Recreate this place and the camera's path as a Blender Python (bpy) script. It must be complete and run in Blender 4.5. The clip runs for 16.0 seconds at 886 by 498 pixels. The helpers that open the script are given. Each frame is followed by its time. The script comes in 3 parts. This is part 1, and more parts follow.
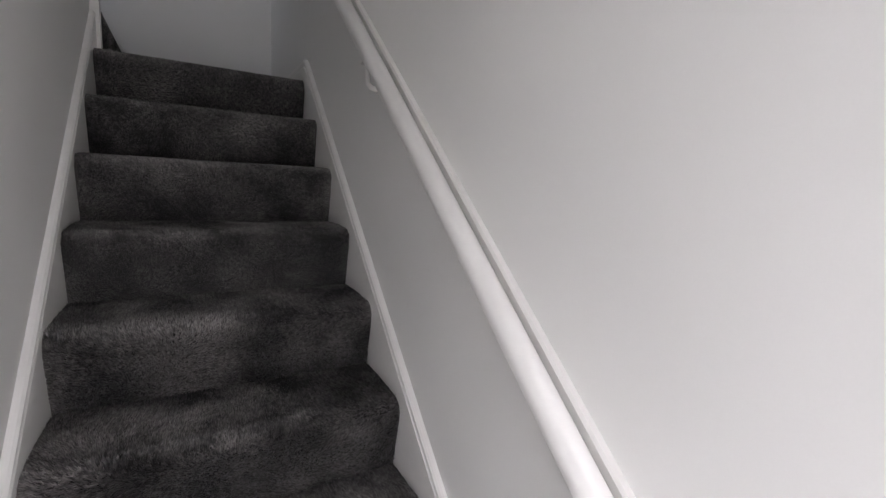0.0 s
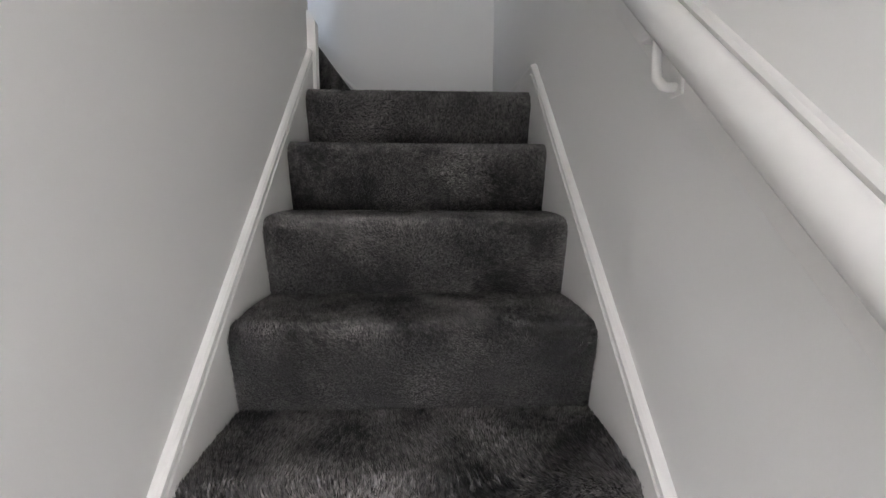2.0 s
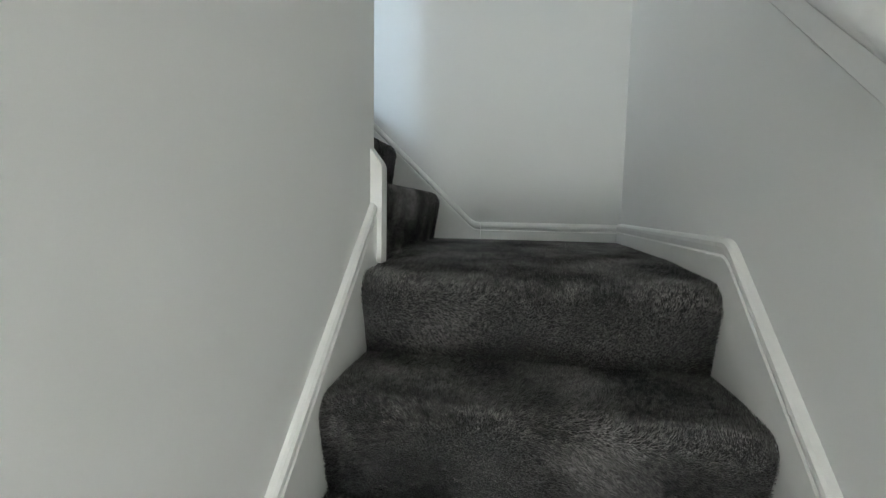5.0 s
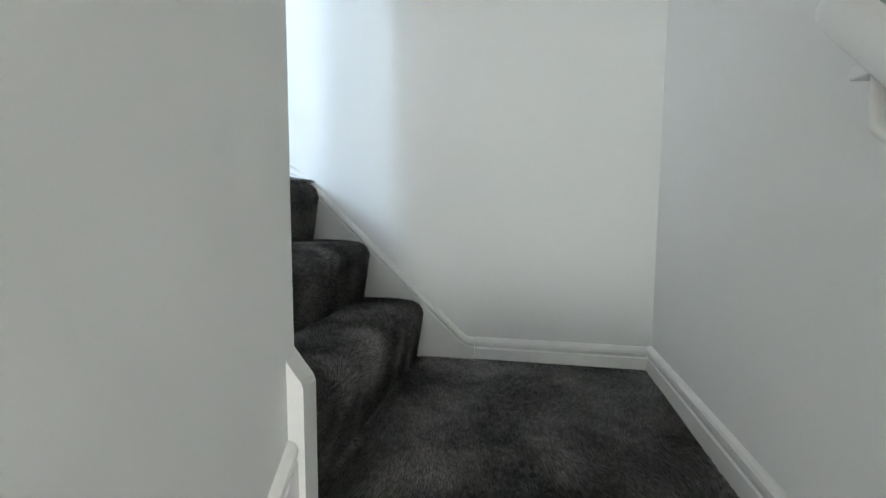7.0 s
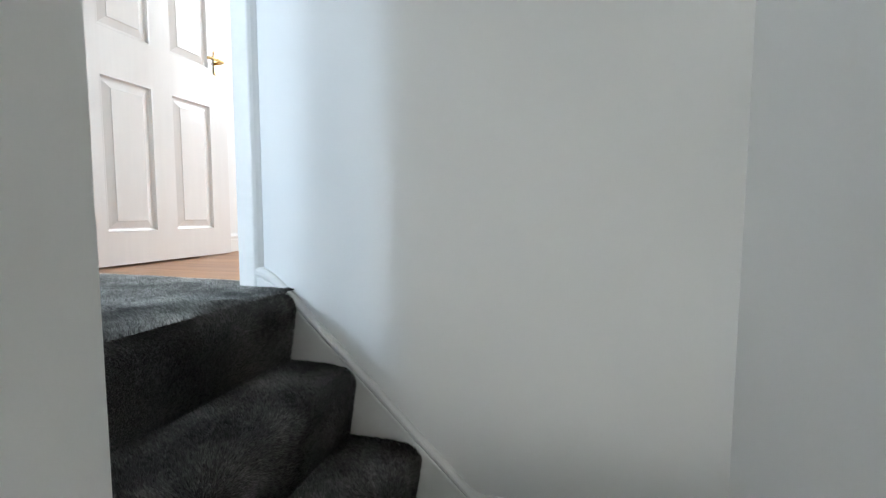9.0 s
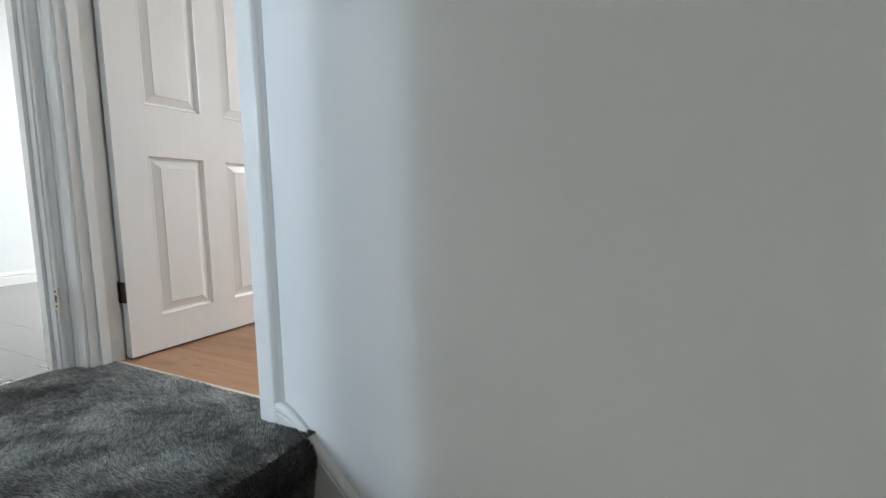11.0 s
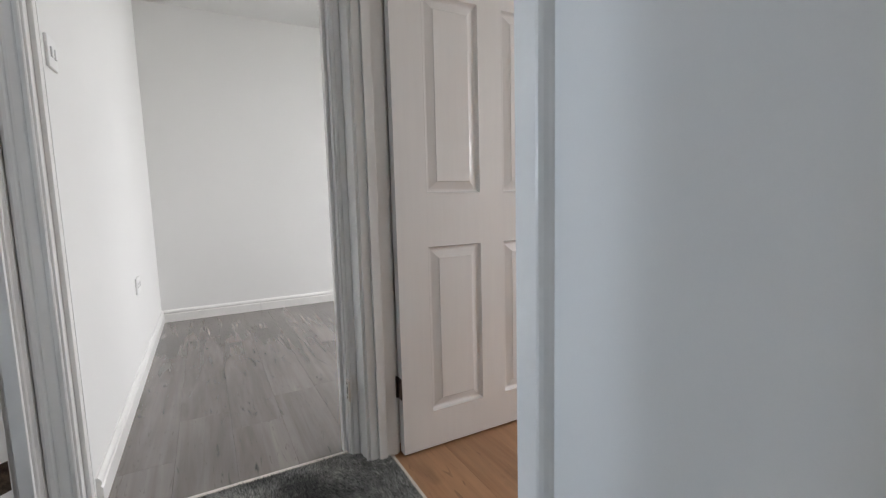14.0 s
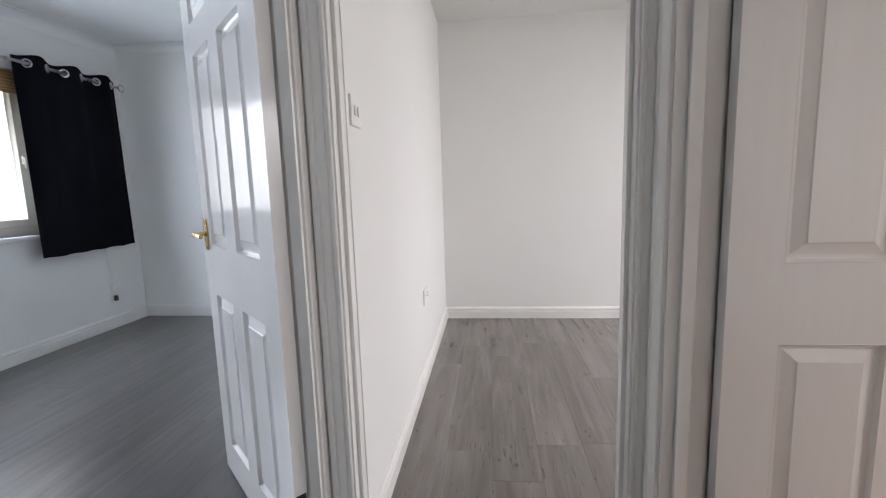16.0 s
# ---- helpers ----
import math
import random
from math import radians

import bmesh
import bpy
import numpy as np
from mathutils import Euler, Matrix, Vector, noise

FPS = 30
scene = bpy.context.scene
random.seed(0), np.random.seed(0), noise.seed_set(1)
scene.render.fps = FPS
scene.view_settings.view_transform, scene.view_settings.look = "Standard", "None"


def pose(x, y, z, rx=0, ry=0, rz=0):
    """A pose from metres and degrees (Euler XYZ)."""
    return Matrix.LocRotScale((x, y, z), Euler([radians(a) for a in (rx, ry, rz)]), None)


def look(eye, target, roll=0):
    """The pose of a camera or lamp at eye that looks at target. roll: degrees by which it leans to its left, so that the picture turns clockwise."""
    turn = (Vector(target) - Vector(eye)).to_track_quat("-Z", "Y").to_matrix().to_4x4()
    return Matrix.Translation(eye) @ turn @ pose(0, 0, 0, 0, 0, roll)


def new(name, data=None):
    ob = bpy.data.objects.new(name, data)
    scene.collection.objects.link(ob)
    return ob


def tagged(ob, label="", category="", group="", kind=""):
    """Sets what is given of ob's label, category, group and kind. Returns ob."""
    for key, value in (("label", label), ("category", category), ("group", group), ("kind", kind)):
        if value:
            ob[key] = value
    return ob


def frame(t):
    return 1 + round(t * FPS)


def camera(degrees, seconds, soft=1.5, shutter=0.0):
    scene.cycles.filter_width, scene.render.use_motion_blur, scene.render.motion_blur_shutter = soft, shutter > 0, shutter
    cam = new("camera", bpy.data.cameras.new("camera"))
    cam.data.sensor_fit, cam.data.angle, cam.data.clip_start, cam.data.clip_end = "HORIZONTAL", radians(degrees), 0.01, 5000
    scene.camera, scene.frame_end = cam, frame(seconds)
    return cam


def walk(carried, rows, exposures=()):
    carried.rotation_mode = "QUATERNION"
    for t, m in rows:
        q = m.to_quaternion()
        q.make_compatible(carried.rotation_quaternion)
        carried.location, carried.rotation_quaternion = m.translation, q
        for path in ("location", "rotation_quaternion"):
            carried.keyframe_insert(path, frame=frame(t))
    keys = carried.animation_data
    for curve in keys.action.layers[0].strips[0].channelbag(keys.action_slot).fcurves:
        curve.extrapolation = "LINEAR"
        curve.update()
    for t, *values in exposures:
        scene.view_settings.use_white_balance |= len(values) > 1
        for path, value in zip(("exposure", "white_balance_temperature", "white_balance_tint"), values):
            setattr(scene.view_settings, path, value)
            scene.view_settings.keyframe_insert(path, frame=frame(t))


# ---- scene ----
cam = camera(90.2, 16.0, soft=1.2)

PATH = [
    (0, (0.26, -2.02, -0.447), (1.26, -0.308, -0.71), 2.5),
    (0.5, (0.285, -1.891, -0.439), (1.025, -0.051, -0.7), 2.0),
    (1, (0.297, -1.787, -0.437), (0.798, 0.133, -0.689), 1.6),
    (1.5, (0.347, -1.641, -0.409), (0.57, 0.328, -0.674), 0.8),
    (2, (0.368, -1.488, -0.333), (0.449, 0.494, -0.588), 0.3),
    (2.5, (0.349, -1.383, -0.245), (0.232, 0.601, -0.473), -0.5),
    (3, (0.311, -1.257, -0.173), (0.109, 0.719, -0.405), 0.2),
    (3.5, (0.301, -1.196, -0.087), (0.033, 0.781, -0.237), 0.9),
    (4, (0.313, -1.117, -0.002), (0.023, 0.855, -0.166), 1.2),
    (6.5, (0.323, -0.654, 0.359), (-0.046, 1.303, 0.175), 0.3),
    (7, (0.336, -0.553, 0.48), (-0.037, 1.404, 0.304), 0.3),
    (7.5, (0.328, -0.483, 0.534), (-0.068, 1.471, 0.373), 0.1),
    (8, (0.323, -0.382, 0.62), (-0.105, 1.563, 0.445), -0.2),
    (8.5, (0.321, -0.326, 0.676), (-0.094, 1.621, 0.492), 0.1),
    (9, (0.352, -0.211, 0.783), (-0.178, 1.711, 0.624), 0.1),
    (11.5, (0.36, 0.128, 1.175), (-0.602, 1.869, 0.969), -1.9),
    (12, (0.333, 0.151, 1.236), (-0.723, 1.839, 1.037), -2.7),
    (12.5, (0.277, 0.23, 1.25), (-1.003, 1.751, 1.03), -3.2),
    (13, (0.203, 0.331, 1.291), (-1.324, 1.604, 1.071), -2.2),
    (13.5, (0.112, 0.402, 1.432), (-1.485, 1.584, 1.201), -1.7),
    (14, (0.016, 0.41, 1.462), (-1.734, 1.352, 1.242), -1.5),
    (14.5, (-0.162, 0.456, 1.478), (-2.084, 0.96, 1.247), 0.1),
    (15, (-0.267, 0.489, 1.604), (-2.242, 0.69, 1.358), -0.0),
    (15.5, (-0.282, 0.483, 1.682), (-2.265, 0.499, 1.423), -0.7),
    (16, (-0.334, 0.455, 1.665), (-2.304, 0.24, 1.395), -1.8),
]
EXPOSURES = [(0, -0.54, 6480, 20), (1.5, 0.16, 6520, 19), (2.5, 0.54, 6480, 14), (4, 0.68, 6430, 6), (6.5, 1.06, 6400, 7), (9, 0.70, 6400, 9), (11.5, 0.0, 6600, 9), (12.5, -0.16, 6680, 10), (14.5, -0.58, 7020, 17), (16, -0.60, 7080, 19)]
walk(cam, [(t, look(eye, target, roll)) for t, eye, target, roll in PATH], EXPOSURES)

# ---- daylight ----
world = bpy.data.worlds.new("daylight")
scene.world = world
world.use_nodes = True
wn = world.node_tree
sky = wn.nodes.new("ShaderNodeTexSky")
sky.sky_type, sky.sun_disc = "NISHITA", False
sky.sun_elevation, sky.sun_rotation = radians(55), radians(90)
sky.dust_density = 2.0
wn.links.new(sky.outputs[0], wn.nodes["Background"].inputs[0])
wn.nodes["Background"].inputs[1].default_value = 0.15


sun = bpy.data.lights.new("sun", "SUN")
sun.energy, sun.angle, sun.color = 3.0, radians(0.5), (1.0, 0.96, 0.9)
new("sun", sun).matrix_world = look((20, 0, 28.6), (0, 0, 0))


def window_light(name, at, toward, width, height, watts, colour):
    lamp = bpy.data.lights.new(name, "AREA")
    lamp.shape, lamp.size, lamp.size_y = "RECTANGLE", width, height
    lamp.energy, lamp.color = watts, colour
    ob = new(name, lamp)
    ob.matrix_world = look(at, toward)
    return ob


SKY_BLUE, SKY_COOL, FILL_WARM = (0.64, 0.815, 1.0), (0.88, 0.945, 1.0), (0.985, 0.985, 0.98)
for pane_x, watts in ((-2.42, 66), (-1.56, 38)):
    window_light("window_light_bedroom", (pane_x, -3.02, 2.05), (pane_x, 0, 0.7), 0.30, 1.1, watts, SKY_BLUE)
window_light("window_light_box_room", (-2.75, 3.75, 2.75), (-2.75, 1.0, 0.9), 1.5, 1.3, 290, SKY_COOL)
window_light("window_light_bathroom", (-0.4, 2.97, 2.05), (0.0, 1.2, 0.4), 0.9, 1.0, 27, SKY_COOL)
# Unseen fill lamp added at lower left, for light rising from the hall.
window_light("window_light_hall", (-0.35, -3.05, -0.85), (1.0, -3.05, -0.75), 0.95, 1.9, 48, FILL_WARM)
# Added fill lamp behind the stair foot, to brighten risers; no door is known there.
window_light("window_light_front_door", (0.345, -3.84, -1.0), (0.345, -1.5, -3.0), 0.68, 1.6, 33, FILL_WARM)

scene.cycles.max_bounces, scene.cycles.diffuse_bounces = 16, 10

# ---- materials ----


def material(name, colour, rough=0.5, metal=0.0, second=None, scale=6.0, fine=180.0, bump=0.05, stretch=(1, 1, 1), sheen=0.0, vary=0.0, coat=0.0):
    """A surface with two scales of mottling between two colours and a fine relief."""
    m = bpy.data.materials.new(name)
    m.use_nodes = True
    nodes, links = m.node_tree.nodes, m.node_tree.links
    b = nodes["Principled BSDF"]
    b.inputs["Metallic"].default_value = metal
    b.inputs["Sheen Weight"].default_value = sheen
    b.inputs["Sheen Roughness"].default_value = 0.5
    b.inputs["Coat Weight"].default_value = coat
    b.inputs["Coat Roughness"].default_value = 0.12
    tex = nodes.new("ShaderNodeTexCoord")
    mp = nodes.new("ShaderNodeMapping")
    mp.inputs["Scale"].default_value = stretch
    info = nodes.new("ShaderNodeObjectInfo")
    move = nodes.new("ShaderNodeVectorMath")
    move.operation = "MULTIPLY_ADD"
    move.inputs[1].default_value = (7.0, 5.0, 3.0)
    links.new(info.outputs["Random"], move.inputs[0])
    links.new(tex.outputs["Object"], move.inputs[2])
    links.new(move.outputs[0], mp.inputs[0])
    big, small = nodes.new("ShaderNodeTexNoise"), nodes.new("ShaderNodeTexNoise")
    big.inputs["Scale"].default_value, big.inputs["Detail"].default_value = scale, 5
    big.inputs["Distortion"].default_value = 0.9 if vary else 0.0
    small.inputs["Scale"].default_value, small.inputs["Detail"].default_value = fine, 3
    for n in (big, small):
        links.new(mp.outputs[0], n.inputs["Vector"])
    both = nodes.new("ShaderNodeMath")
    both.operation = "MULTIPLY_ADD"
    both.inputs[1].default_value = 0.4
    links.new(small.outputs["Fac"], both.inputs[0])
    links.new(big.outputs["Fac"], both.inputs[2])
    ramp = nodes.new("ShaderNodeValToRGB")
    ramp.color_ramp.elements[0].position, ramp.color_ramp.elements[1].position = 0.45, 0.95
    second = second or tuple(c * 0.93 for c in colour)
    ramp.color_ramp.elements[0].color, ramp.color_ramp.elements[1].color = (*second, 1), (*colour, 1)
    links.new(both.outputs[0], ramp.inputs[0])
    out = ramp.outputs[0]
    if vary:
        hue = nodes.new("ShaderNodeHueSaturation")
        rng = nodes.new("ShaderNodeMapRange")
        rng.inputs["To Min"].default_value, rng.inputs["To Max"].default_value = 1 - vary, 1 + vary
        links.new(info.outputs["Random"], rng.inputs[0])
        links.new(rng.outputs[0], hue.inputs["Value"])
        links.new(out, hue.inputs["Color"])
        out = hue.outputs[0]
    links.new(out, b.inputs["Base Color"])
    rr = nodes.new("ShaderNodeMapRange")
    rr.inputs["To Min"].default_value, rr.inputs["To Max"].default_value = rough * 0.85, min(1, rough * 1.15)
    links.new(big.outputs["Fac"], rr.inputs[0])
    links.new(rr.outputs[0], b.inputs["Roughness"])
    bp = nodes.new("ShaderNodeBump")
    bp.inputs["Strength"].default_value, bp.inputs["Distance"].default_value = bump, 0.004
    links.new(small.outputs["Fac"], bp.inputs["Height"])
    links.new(bp.outputs[0], b.inputs["Normal"])
    return m


WALL = material("matt_white_emulsion", (0.80, 0.797, 0.785), 0.75, second=(0.775, 0.772, 0.76), scale=1.6, fine=420, bump=0.03)
CEIL = material("ceiling_emulsion", (0.82, 0.82, 0.81), 0.9, scale=2, fine=300, bump=0.08)
GLOSS = material("white_gloss_paint", (0.82, 0.81, 0.79), 0.33, scale=5, fine=60, bump=0.006)
DOORP = material("white_grained_door_paint", (0.83, 0.81, 0.79), 0.14, scale=4, fine=46, bump=0.08, stretch=(1, 1, 0.08), coat=0.3)
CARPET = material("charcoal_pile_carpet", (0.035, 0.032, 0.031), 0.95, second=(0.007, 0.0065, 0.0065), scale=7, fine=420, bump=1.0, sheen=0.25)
# Landing carpet is given a lighter colour than the stair carpet.
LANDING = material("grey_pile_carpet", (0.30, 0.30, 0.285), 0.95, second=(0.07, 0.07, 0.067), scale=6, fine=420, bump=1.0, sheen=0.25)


def wood(name, pale, deep, rough, vary=0.05, crack=0.5):
    """Laminate board: wavy grain along x, short dark cracks, slight change from board to board."""
    m = bpy.data.materials.new(name)
    m.use_nodes = True
    nodes, links = m.node_tree.nodes, m.node_tree.links
    b = nodes["Principled BSDF"]
    tex, info, move = nodes.new("ShaderNodeTexCoord"), nodes.new("ShaderNodeObjectInfo"), nodes.new("ShaderNodeVectorMath")
    move.operation = "MULTIPLY_ADD"
    move.inputs[1].default_value = (9.0, 4.0, 2.0)
    links.new(info.outputs["Random"], move.inputs[0])
    links.new(tex.outputs["Object"], move.inputs[2])

    def layer(scale, stretch, detail, distort):
        mp, n = nodes.new("ShaderNodeMapping"), nodes.new("ShaderNodeTexNoise")
        mp.inputs["Scale"].default_value = stretch
        n.inputs["Scale"].default_value, n.inputs["Detail"].default_value, n.inputs["Distortion"].default_value = scale, detail, distort
        links.new(move.outputs[0], mp.inputs[0])
        links.new(mp.outputs[0], n.inputs["Vector"])
        return n.outputs["Fac"]

    def ramp(src, p0, p1, c0, c1):
        r = nodes.new("ShaderNodeValToRGB")
        r.color_ramp.elements[0].position, r.color_ramp.elements[1].position = p0, p1
        r.color_ramp.elements[0].color, r.color_ramp.elements[1].color = c0, c1
        links.new(src, r.inputs[0])
        return r.outputs[0]

    def mix(kind, fac, a, c):
        n = nodes.new("ShaderNodeMix")
        n.data_type, n.blend_type = "RGBA", kind
        n.inputs[0].default_value = fac
        links.new(a, n.inputs[6])
        links.new(c, n.inputs[7])
        return n.outputs[2]
    grain = ramp(layer(4.2, (0.22, 2.8, 1), 10, 1.1), 0.3, 0.72, (*deep, 1), (*pale, 1))
    fine = ramp(layer(18.0, (0.13, 2.1, 1), 6, 1.2), 0.25, 0.75, (0.82, 0.82, 0.82, 1), (1.10, 1.09, 1.08, 1))
    nick = ramp(layer(7.0, (0.9, 5.5, 1), 4, 2.2), 0.63, 0.72, (1, 1, 1, 1), (1 - crack, 1 - crack, 1 - crack, 1))
    knot = ramp(layer(2.6, (0.8, 1.5, 1), 3, 0.8), 0.66, 0.74, (1, 1, 1, 1), (0.72, 0.70, 0.68, 1))
    broad = ramp(layer(1.6, (1, 1, 1), 2, 0.0), 0.3, 0.7, (0.86, 0.86, 0.86, 1), (1.08, 1.07, 1.06, 1))
    col = mix("MULTIPLY", 1.0, mix("MULTIPLY", 1.0, mix("MULTIPLY", 1.0, mix("MULTIPLY", 1.0, grain, knot), fine), nick), broad)
    hue, rng = nodes.new("ShaderNodeHueSaturation"), nodes.new("ShaderNodeMapRange")
    rng.inputs["To Min"].default_value, rng.inputs["To Max"].default_value = 1 - vary, 1 + vary
    links.new(info.outputs["Random"], rng.inputs[0])
    links.new(rng.outputs[0], hue.inputs["Value"])
    links.new(col, hue.inputs["Color"])
    links.new(hue.outputs[0], b.inputs["Base Color"])
    b.inputs["Roughness"].default_value = rough
    return m


GREY_WOOD = wood("grey_oak_laminate", (0.200, 0.177, 0.164), (0.115, 0.098, 0.090), 0.26, 0.03, 0.6)
DARK_WOOD = wood("dark_grey_laminate", (0.135, 0.125, 0.122), (0.07, 0.064, 0.063), 0.30, 0.06, 0.45)
for laminate in (GREY_WOOD, DARK_WOOD):
    laminate.node_tree.nodes["Principled BSDF"].inputs["Specular IOR Level"].default_value = 0.8
    laminate.node_tree.nodes["Principled BSDF"].inputs["Coat Weight"].default_value = 0.22
    laminate.node_tree.nodes["Principled BSDF"].inputs["Coat Roughness"].default_value = 0.22
OAK = wood("orange_oak_laminate", (0.46, 0.255, 0.135), (0.34, 0.165, 0.08), 0.4, 0.06, 0.35)
BRASS = material("polished_brass", (0.62, 0.43, 0.19), 0.26, metal=1.0, scale=30, fine=300, bump=0.02)
BRONZE = material("tarnished_hinge_steel", (0.16, 0.12, 0.09), 0.45, metal=0.9, second=(0.05, 0.035, 0.03), scale=60, fine=300)
STEEL = material("brushed_pole_steel", (0.62, 0.62, 0.63), 0.28, metal=1.0, scale=20, fine=200)
PLASTIC = material("white_plastic", (0.83, 0.83, 0.82), 0.35, scale=10, fine=200, bump=0.01)
UPVC = material("cream_window_frame", (0.82, 0.755, 0.65), 0.35, scale=6, fine=150, bump=0.01)
BLACKOUT = material("black_blackout_cloth", (0.006, 0.0065, 0.010), 0.9, second=(0.004, 0.0045, 0.007), scale=12, fine=700, bump=0.25)
BAMBOO = material("bamboo_blind_slat", (0.60, 0.38, 0.19), 0.55, second=(0.46, 0.27, 0.12), scale=14, fine=120, stretch=(0.2, 1, 1), vary=0.15)
STRIP = material("pale_threshold_strip", (0.72, 0.66, 0.60), 0.4, scale=20, fine=200)
GRASS = material("lawn", (0.10, 0.16, 0.05), 0.9, second=(0.05, 0.09, 0.025), scale=3, fine=60)
LEAF = material("hedge_leaf", (0.12, 0.19, 0.06), 0.6, second=(0.06, 0.11, 0.03), scale=3, fine=30, vary=0.3)
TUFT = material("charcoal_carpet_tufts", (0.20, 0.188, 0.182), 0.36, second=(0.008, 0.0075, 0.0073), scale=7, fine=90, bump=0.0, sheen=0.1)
# Landing tufts, coloured lighter than those on the steps.
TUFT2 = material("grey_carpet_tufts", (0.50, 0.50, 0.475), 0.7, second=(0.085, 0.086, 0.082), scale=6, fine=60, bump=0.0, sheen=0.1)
for tuft in (TUFT, TUFT2):
    for node in tuft.node_tree.nodes:
        if node.type == "VALTORGB":
            node.color_ramp.elements[0].position, node.color_ramp.elements[1].position = (0.60, 0.95) if tuft is TUFT else (0.58, 1.0)
        if node.type == "MATH" and tuft is TUFT:
            node.inputs[1].default_value = 0.5
    nodes, links = tuft.node_tree.nodes, tuft.node_tree.links
    geo, mul, bsdf = nodes.new("ShaderNodeNewGeometry"), nodes.new("ShaderNodeHueSaturation"), nodes["Principled BSDF"]
    span = nodes.new("ShaderNodeMapRange")
    span.inputs["To Min"].default_value, span.inputs["To Max"].default_value = 0.2, 2.0
    links.new(geo.outputs["Random Per Island"], span.inputs[0])
    links.new(span.outputs[0], mul.inputs["Value"])
    links.new(bsdf.inputs["Base Color"].links[0].from_socket, mul.inputs["Color"])
    links.new(mul.outputs[0], bsdf.inputs["Base Color"])
DARK = material("socket_slot", (0.03, 0.03, 0.03), 0.6)
BLACKOUT.node_tree.nodes["Principled BSDF"].inputs["Specular IOR Level"].default_value = 0.08
GLASS = bpy.data.materials.new("window_glass")
GLASS.use_nodes = True
GLASS.node_tree.nodes["Principled BSDF"].inputs["Transmission Weight"].default_value = 1.0
GLASS.node_tree.nodes["Principled BSDF"].inputs["Roughness"].default_value = 0.0
GLASS.node_tree.nodes["Principled BSDF"].inputs["IOR"].default_value = 1.45

# ---- builders ----


def link_mesh(name, bm, mat, parent=None, label="", smooth=False):
    bmesh.ops.recalc_face_normals(bm, faces=bm.faces)
    me = bpy.data.meshes.new(name)
    bm.to_mesh(me)
    bm.free()
    me.materials.append(mat)
    for p in me.polygons:
        p.use_smooth = smooth
    ob = new(name, me)
    if parent:
        ob.parent = parent
    if label:
        tagged(ob, label)
    return ob


part = link_mesh


def thing(name, at, label, category, group="", kind="", turn=0):
    ob = new(name)
    ob.empty_display_size = 0.05
    ob.matrix_world = pose(*at, 0, 0, turn)
    return tagged(ob, label, category, group, kind)


def add_box(bm, lo, hi, bevel=0.0):
    before = set(bm.verts)
    vs = [bm.verts.new((x, y, z)) for x in (lo[0], hi[0]) for y in (lo[1], hi[1]) for z in (lo[2], hi[2])]
    fs = [bm.faces.new([vs[i] for i in f]) for f in ((0, 1, 3, 2), (4, 6, 7, 5), (0, 4, 5, 1), (2, 3, 7, 6), (0, 2, 6, 4), (1, 5, 7, 3))]
    if bevel:
        es = list({e for f in fs for e in f.edges})
        bmesh.ops.bevel(bm, geom=es, offset=bevel, segments=2, affect="EDGES", profile=0.5)
    return bm


def boxes(*pairs, bevel=0.0):
    bm = bmesh.new()
    for lo, hi in pairs:
        add_box(bm, lo, hi, bevel)
    return bm


def extrude(profile, path_of):
    """Sweeps a closed profile of (a, b) through the stations; path_of is a list of functions (a, b) -> place."""
    bm = bmesh.new()
    rings = [[bm.verts.new(f(a, b)) for a, b in profile] for f in path_of]
    n = len(profile)
    for r0, r1 in zip(rings, rings[1:]):
        for i in range(n):
            bm.faces.new((r0[i], r0[(i + 1) % n], r1[(i + 1) % n], r1[i]))
    bm.faces.new(rings[0])
    bm.faces.new(rings[-1][::-1])
    return bm


def tube(points, radius, sides=12):
    bm = bmesh.new()
    pts = [Vector(p) for p in points]
    rings = []
    for i, p in enumerate(pts):
        d = (pts[min(i + 1, len(pts) - 1)] - pts[max(i - 1, 0)]).normalized()
        side = d.cross(Vector((0.31, 0.17, 0.93))).normalized()
        up = side.cross(d)
        rings.append([bm.verts.new(p + radius * (math.cos(a) * side + math.sin(a) * up)) for a in (2 * math.pi * k / sides for k in range(sides))])
    for r0, r1 in zip(rings, rings[1:]):
        for k in range(sides):
            bm.faces.new((r0[k], r0[(k + 1) % sides], r1[(k + 1) % sides], r1[k]))
    bm.faces.new(rings[0])
    bm.faces.new(rings[-1][::-1])
    return bm


# ---- plan (metres) ----
RISE, GOING = 0.19, 0.205
XL, XR = -0.015, 0.715          # faces of the walls beside the lower flight
YN, YF = 0.06, 0.855            # near and far faces of the upper landing
XE = -1.45                      # end face of the upper landing
FLOOR, CEILING, GROUND = 0.57, 2.96, -1.9
HEAD = FLOOR + 2.0
D1 = (-1.372, -0.548)           # doorway to the bathroom, along x
D2 = (0.064, 0.802)             # doorway to the box room, along y
D3 = (-1.405, -0.600)           # doorway to the bedroom, along x
R2X, R2Y0, R2Y1 = -3.985, 0.068, 3.0
R3X, R3Y = -4.06, -2.77
R1Y = 2.95
NEAR0, NEAR1 = -0.088, -0.022      # faces of the bedroom doorway wall
JAMB = 0.0275
UP_X0, UP_GO = -0.020, 0.181    # first upper riser and its going


def structure(name, bm, mat, label, category="wall", smooth=False):
    return tagged(link_mesh(name, bm, mat, smooth=smooth), label, category, kind="structure")


